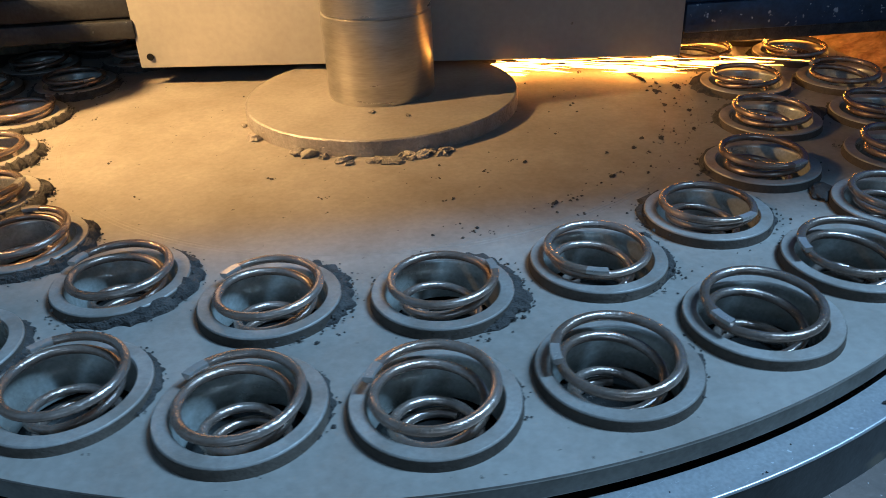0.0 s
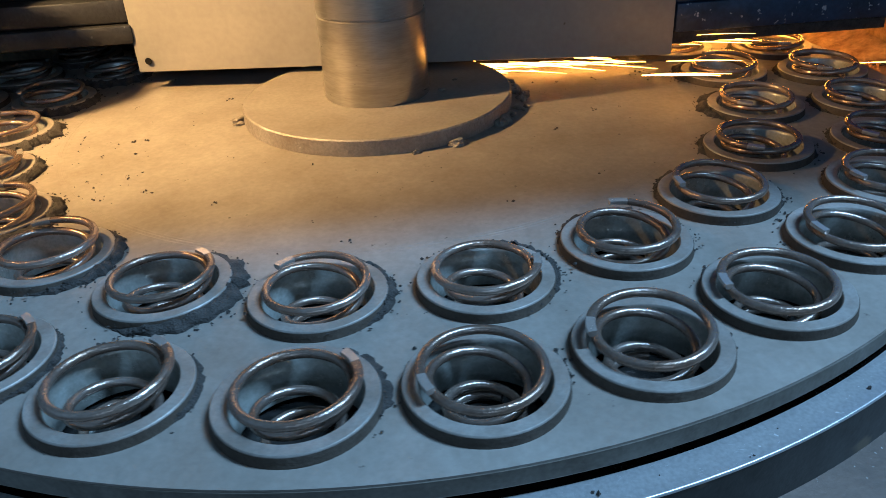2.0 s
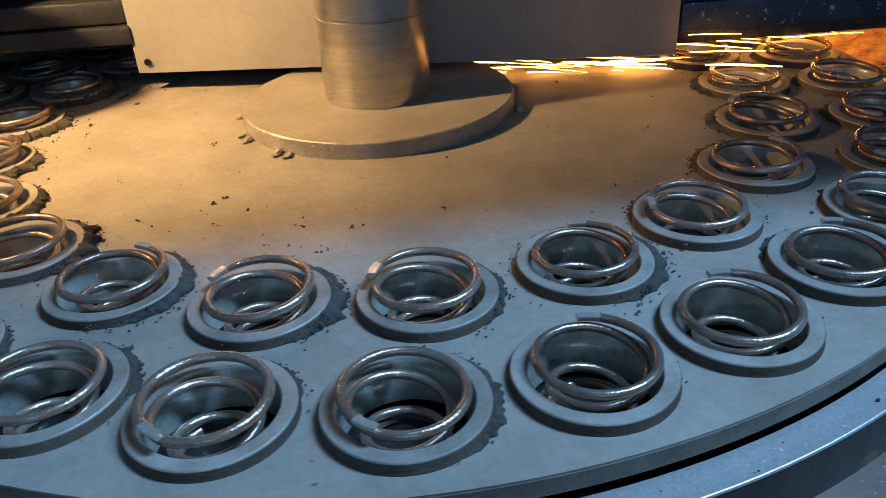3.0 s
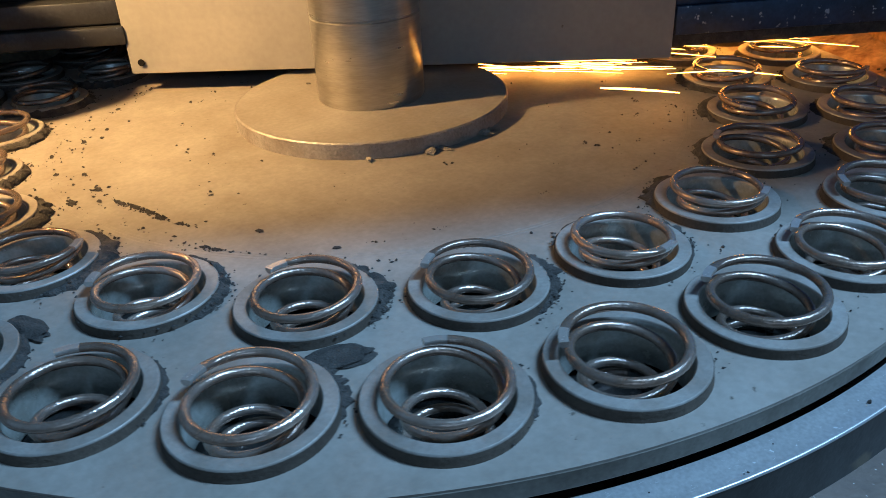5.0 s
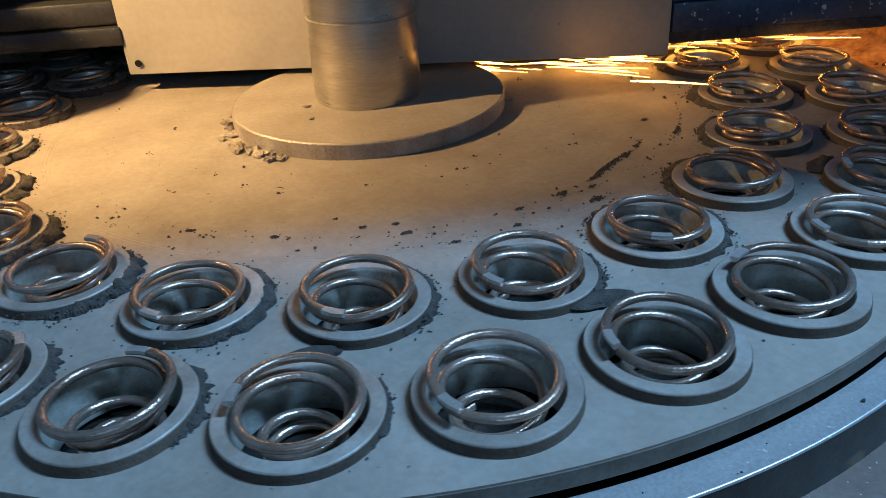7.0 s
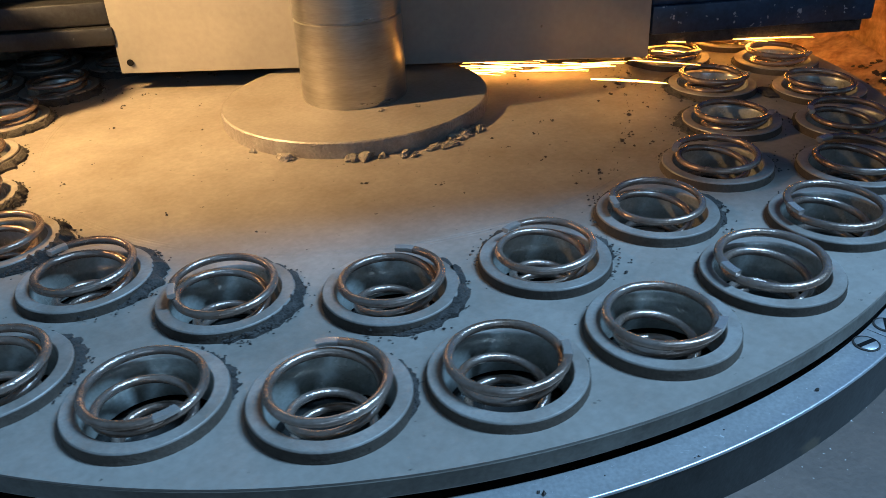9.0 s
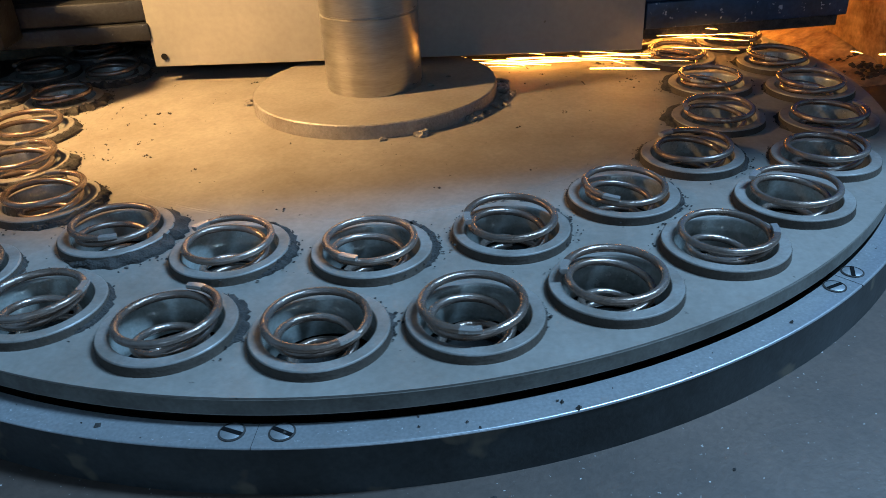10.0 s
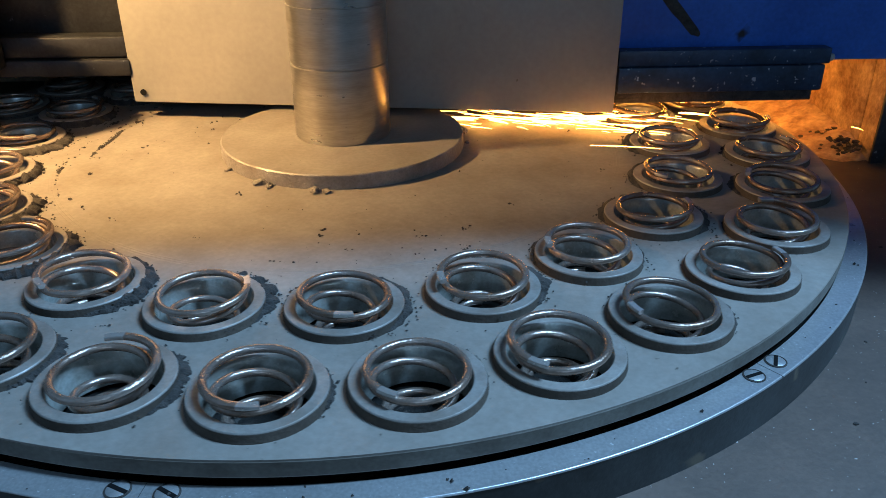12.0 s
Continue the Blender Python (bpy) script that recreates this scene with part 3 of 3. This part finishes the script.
# block added to keep the work lamp off the springs at the back left
bm = bmesh.new()
box(bm, -0.62, -0.365, 0.045, 0.098, 0.0605, 0.60, 0.003)
part("housing", bm, BLACK_STEEL, left_body, "dark housing added to shade the back-left springs")
bm = bmesh.new()
box(bm, -0.60, -0.370, 0.039, 0.0448, 0.0620, 0.0760, 0.0015)
part("ledge", bm, BEAM, left_body, "scuffed steel ledge")
# plain cup and bracket, added in place of an unidentified pale rounded shape
bm = bmesh.new()
lathe(bm, [(0.0001, 0.0), (0.017, 0.0005), (0.026, 0.004), (0.031, 0.011), (0.033, 0.020), (0.033, 0.060), (0.031, 0.062), (0.0001, 0.062)], 48)
cup = part("pale_cup", bm, PALE, left_body, "pale round cup standing in for an unidentified shape")
cup.matrix_basis = pose(-0.372, 0.008, 0.118)
bm = bmesh.new()
box(bm, -0.390, -0.378, 0.036, 0.0448, 0.140, 0.160, 0.001)
part("cup_bracket", bm, BLACK_STEEL, left_body)

side_wall = tagged(empty("side_guard"), "dust-caked pale side guard lit by the sparks", "side guard")
bm = bmesh.new()
box(bm, 0.592, 0.604, 0.070, 0.46, BED_Z, 0.300, 0.003)
part("plate", bm, PALE, side_wall)
bm = bmesh.new()
box(bm, 0.592, 0.604, 0.0385, 0.0697, BED_Z, 0.0630, 0.002)
part("lower_plate", bm, PALE, side_wall)
bm = bmesh.new()
box(bm, 0.591, 0.606, 0.0340, 0.0383, BED_Z, 0.0400, 0.001)
part("edge_strip", bm, BLACK_STEEL, side_wall)
bm = bmesh.new()
rows = []
for i in range(61):                               # a bank of grinding dust along the foot of the guard
    y = 0.042 + 0.40 * i / 60
    wide = 0.068 + 0.016 * noise.noise(Vector((y * 22, 3, 0))) + 0.02 * min(1.0, i / 25)
    high = 0.016 + 0.007 * noise.noise(Vector((y * 30, 7, 2))) + 0.014 * min(1.0, i / 25)
    row = []
    ease = math.sqrt(min(1.0, (i + 0.2) / 9))
    wide, high = wide * (0.6 + 0.4 * ease), high * ease
    for j in range(13):
        u = j / 12
        bump = 0.0022 * noise.noise(Vector((u * 6, y * 90, 5))) * math.sin(math.pi * u)
        row.append(bm.verts.new((0.5915 - wide * u, y, BED_Z - 0.0005 + high * (1 - u) ** 1.3 + bump)))
    rows.append(row)
for r0, r1 in zip(rows, rows[1:]):
    for j in range(12):
        bm.faces.new((r0[j], r0[j + 1], r1[j + 1], r1[j]))
tagged(finish("dust_bank", bm, PALE), "brown bank of grinding dust along the side guard", "dust", kind="stuff")
rng = random.Random(12)
bm = bmesh.new()
for _ in range(95):
    s = rng.choice((0.0010, 0.0014, 0.002, 0.003, 0.0042))
    y = 0.045 + 0.16 * rng.random() ** 1.5
    x = 0.572 + rng.gauss(0, 0.010)
    u = min(1.0, max(0.0, (0.5915 - x) / 0.068))
    lump(bm, x, y, BED_Z + 0.017 * (1 - u) ** 1.3 + s * 0.3, s, s, s * 0.7, rng.uniform(0, 6), rng.random() * 9, 1, 0.6)
tagged(finish("swarf_heap", bm, SWARF, None, False), "dark lumps of swarf on the dust by the side guard", "swarf", kind="stuff")

bm = bmesh.new()
box(bm, -1.2, 1.2, 0.47, 0.485, BED_Z, 0.60, 0.002)
tagged(finish("wall_back", bm, PALE), "dusty rear wall inside the grinding machine", "wall", kind="structure")

# an unseen roof, added to keep the hall light off the middle of the table
bm = bmesh.new()
box(bm, -1.2, 1.2, -0.313, 0.485, 0.602, 0.615, 0.002)
tagged(finish("shade_roof", bm, HOOD), "unseen sheet steel roof added to cut off the hall light", "roof", kind="structure")
for x0, x1 in ((-1.212, -1.2), (1.2, 1.212)):
    bm = bmesh.new()
    box(bm, x0, x1, 0.05, 0.485, BED_Z, 0.602)
    tagged(finish("wall_side", bm, HOOD), "plain sheet steel side of the grinding machine", "wall", kind="structure")

# ---------- the hall round the machine ----------
def slab(name, *d, mat=PLASTER):
    b = bmesh.new()
    box(b, *d)
    return tagged(finish(name, b, mat, None, False), "plain grey hall surface far from the machine", name.split("_")[0], kind="structure")


slab("floor", -2.4, 2.4, -4.4, 2.0, -1.0, -0.9, mat=CONCRETE)
slab("ceiling", -2.4, 2.4, -4.4, 2.0, 2.8, 2.9)
slab("wall_north", -2.4, 2.4, 2.0, 2.1, -0.9, 2.8)
slab("wall_south", -2.4, 2.4, -4.5, -4.4, -0.9, 2.8)
slab("wall_west", -2.5, -2.4, -4.4, 2.0, -0.9, 2.8)
slab("wall_east", 2.4, 2.5, -4.4, 2.0, -0.9, 2.8)

# ---------- sparks ----------
def build_sparks():
    rng = random.Random(44)
    made = []
    for i in range(114):
        bm = bmesh.new()
        L = 0.066 if i % 44 == 8 else rng.choice((0.012, 0.022, 0.034, 0.055, 0.080))
        w = rng.uniform(0.0005, 0.0010) * (1.6 if i % 6 in (1, 4, 5) else 0.85 if i % 6 == 0 else 0.6)
        bend = rng.uniform(-0.004, 0.004) if rng.random() < 0.5 else 0
        prev = None
        for j in range(7):
            u = j / 6
            r = w * (0.25 + 0.75 * math.sin(math.pi * (0.15 + 0.8 * u)))
            c = Vector(((u - 0.5) * L, bend * (u * u), -0.002 * u * u))
            ring = [bm.verts.new(c + Vector((0, r * math.cos(k * math.pi / 3), r * math.sin(k * math.pi / 3)))) for k in range(6)]
            if prev:
                for k in range(6):
                    bm.faces.new((prev[k], ring[k], ring[(k + 1) % 6], prev[(k + 1) % 6]))
            else:
                bm.faces.new(ring[::-1])
            prev = ring
        bm.faces.new(prev)
        ob = finish("spark", bm, SPARK_HOT if i % 6 in (1, 5) else SPARK)
        tagged(ob, "glowing yellow spark flying from the grinding wheel", "spark", "grinding sparks")
        made.append(ob)
    return made


SPARKS = build_sparks()


# ---------- what moves ----------
# where the wire end of each spring points, before and after each pass under the wheel
PHASE_OUTER = ((246, 256, 263), (191, 235, 266), (314, 262, 231), (257, 304, 251), (184, 249, 281), (325, 321, 266), (176, 296, 115), (259, 299, 302), (45, 324, 118), (56, 93, 84), (88, 109, 84), (66, 114, 50), (339, 323, 221), (358, 329, 292), (13, 314, 360), (116, 123, 241), (71, 96, 195), (95, 102, 94), (168, 117, 282), (120, 119, 71), (144, 138, 335), (80, 149, 305), (171, 167, 176), (248, 188, 167), (251, 216, 90), (223, 185, 141), (237, 274, 234), (331, 257, 286), (243, 262, 254), (190, 135, 194))
PHASE_INNER = ((272, 322, 263), (198, 150, 151), (30, 328, 34), (329, 279, 296), (277, 310, 290), (15, 103, 68), (145, 118, 223), (313, 304, 120), (342, 25, 37), (39, 38, 28), (287, 326, 212), (68, 54, 70), (253, 278, 176), (12, 8, 114), (217, 106, 170), (105, 165, 50), (173, 152, 103), (159, 21, 159), (113, 266, 129), (348, 309, 305), (276, 306, 312), (314, 257, 287))


def motions():
    spin = lambda t: Matrix.Rotation(radians(SPIN * t), 4, "Z")
    tenths = [i / 10 for i in range(121)]
    fifths = [i / 5 for i in range(61)]
    walk(turntable, [(t, spin(t)) for t in tenths])
    walk(GRIT, [(t, spin(t)) for t in tenths])
    for ob, m in RUBBLE:
        walk(ob, [(t, spin(t) @ m) for t in fifths])
    rng = random.Random(77)
    for ob, (r, a), turns in zip(SPRINGS, PLACES, PHASE_OUTER + PHASE_INNER):
        base = pose(r * math.cos(a) + rng.uniform(-.0006, .0006), r * math.sin(a) + rng.uniform(-.0006, .0006), rng.uniform(-0.0008, 0.0008),
                    rng.uniform(-1.5, 1.5), rng.uniform(-1.5, 1.5), 0)
        rows = []
        for t in fifths:
            way = math.degrees(a) + SPIN * t - 90          # the wheel turns a spring on as it passes behind
            k = math.floor(way / 360)
            off = way - 360 * k
            now = turns[min(k + 1, 2)]
            other, u = (turns[min(k, 2)], off / 60 + 0.5) if off < 30 else (turns[min(k + 2, 2)], (360 - off) / 60 + 0.5) if off > 330 else (now, 1.0)
            gap = (other - now + 180) % 360 - 180
            u = min(1.0, u) ** 2 * (3 - 2 * min(1.0, u))
            rows.append((t, spin(t) @ base @ pose(0, 0, 0, 0, 0, now + gap * (1 - u))))
        walk(ob, rows)
    for i, ob in enumerate(SPARKS):
        rows, t, k = [], 0.0, 0
        kind = 4 if i % 44 == 4 else 5 if i % 44 == 8 else (0, 3, 1, 2, 3, 3)[i % 6]
        while t < 12.0:
            burst = i % 6 in (2, 3, 4) and min(t, abs(t - 1.0), abs(t - 12.0), abs(t - 9.5)) < 0.25   # the jet flares up now and then
            if kind < 2 or burst:      # the bright jet along the hood's lower edge
                x = rng.uniform(0.08, 0.36 if burst else 0.27)
                y, z = 0.073 - 0.153 * x + rng.uniform(0.004, 0.034), rng.uniform(0.001, 0.009)
                if burst:             # a flare fans out before the hood
                    fan = 0.050 if 0.5 < t < 5 else 0.014 if t < 11 else 0.006
                    x, y, z = x - (0.06 if t > 11 else 0.0), y - rng.uniform(0.0, fan), z + rng.uniform(0.0, 0.1 * fan)
                dx, dy, dz, head = rng.uniform(0.03, 0.10), rng.uniform(-0.045, -0.02) if kind and k % 3 == 0 else rng.uniform(-0.012, 0.0), rng.uniform(-0.004, 0.002), rng.uniform(-11, -4)
                k += 1
            elif kind == 2:   # under the beam
                x, y, z = rng.uniform(0.28, 0.44), rng.uniform(0.025, 0.10), rng.uniform(0.018, 0.034)
                dx, dy, dz, head = rng.uniform(0.03, 0.09), rng.uniform(-0.02, 0.01), rng.uniform(-0.008, 0.006), rng.uniform(-14, 6)
            elif kind == 4:   # strays thrown off past the end of the beam
                x, y, z = rng.uniform(0.49, 0.57), rng.uniform(-0.10, 0.05), rng.uniform(-0.012, 0.020)
                dx, dy, dz, head = rng.uniform(0.02, 0.05), rng.uniform(-0.03, 0.0), rng.uniform(-0.008, 0.002), rng.uniform(-30, 10)
            elif kind == 5:   # long single streaks that shoot out low over the plate
                x, y, z = rng.uniform(0.20, 0.36), rng.uniform(-0.07, 0.01), rng.uniform(0.012, 0.030)
                dx, dy, dz, head = rng.uniform(0.05, 0.11), rng.uniform(-0.04, -0.01), rng.uniform(-0.008, 0.004), rng.uniform(-24, -6)
            else:             # deeper behind the hood
                x, y, z = rng.uniform(0.29, 0.515), rng.uniform(0.11, 0.27), rng.uniform(0.010, 0.032)
                dx, dy, dz, head = rng.uniform(0.02, 0.06), rng.uniform(-0.03, 0.03), rng.uniform(-0.004, 0.006), rng.uniform(-20, 20)
            rows.append((round(t, 2), pose(x, y, z, 0, rng.uniform(-3, 5), head)))
            rows.append((round(t + 0.1, 2), pose(x + dx, y + dy, z + dz, 0, rng.uniform(-2, 6), head)))
            t += 0.2
        rows.append((12.0, rows[-1][1]))
        walk(ob, rows)


motions()
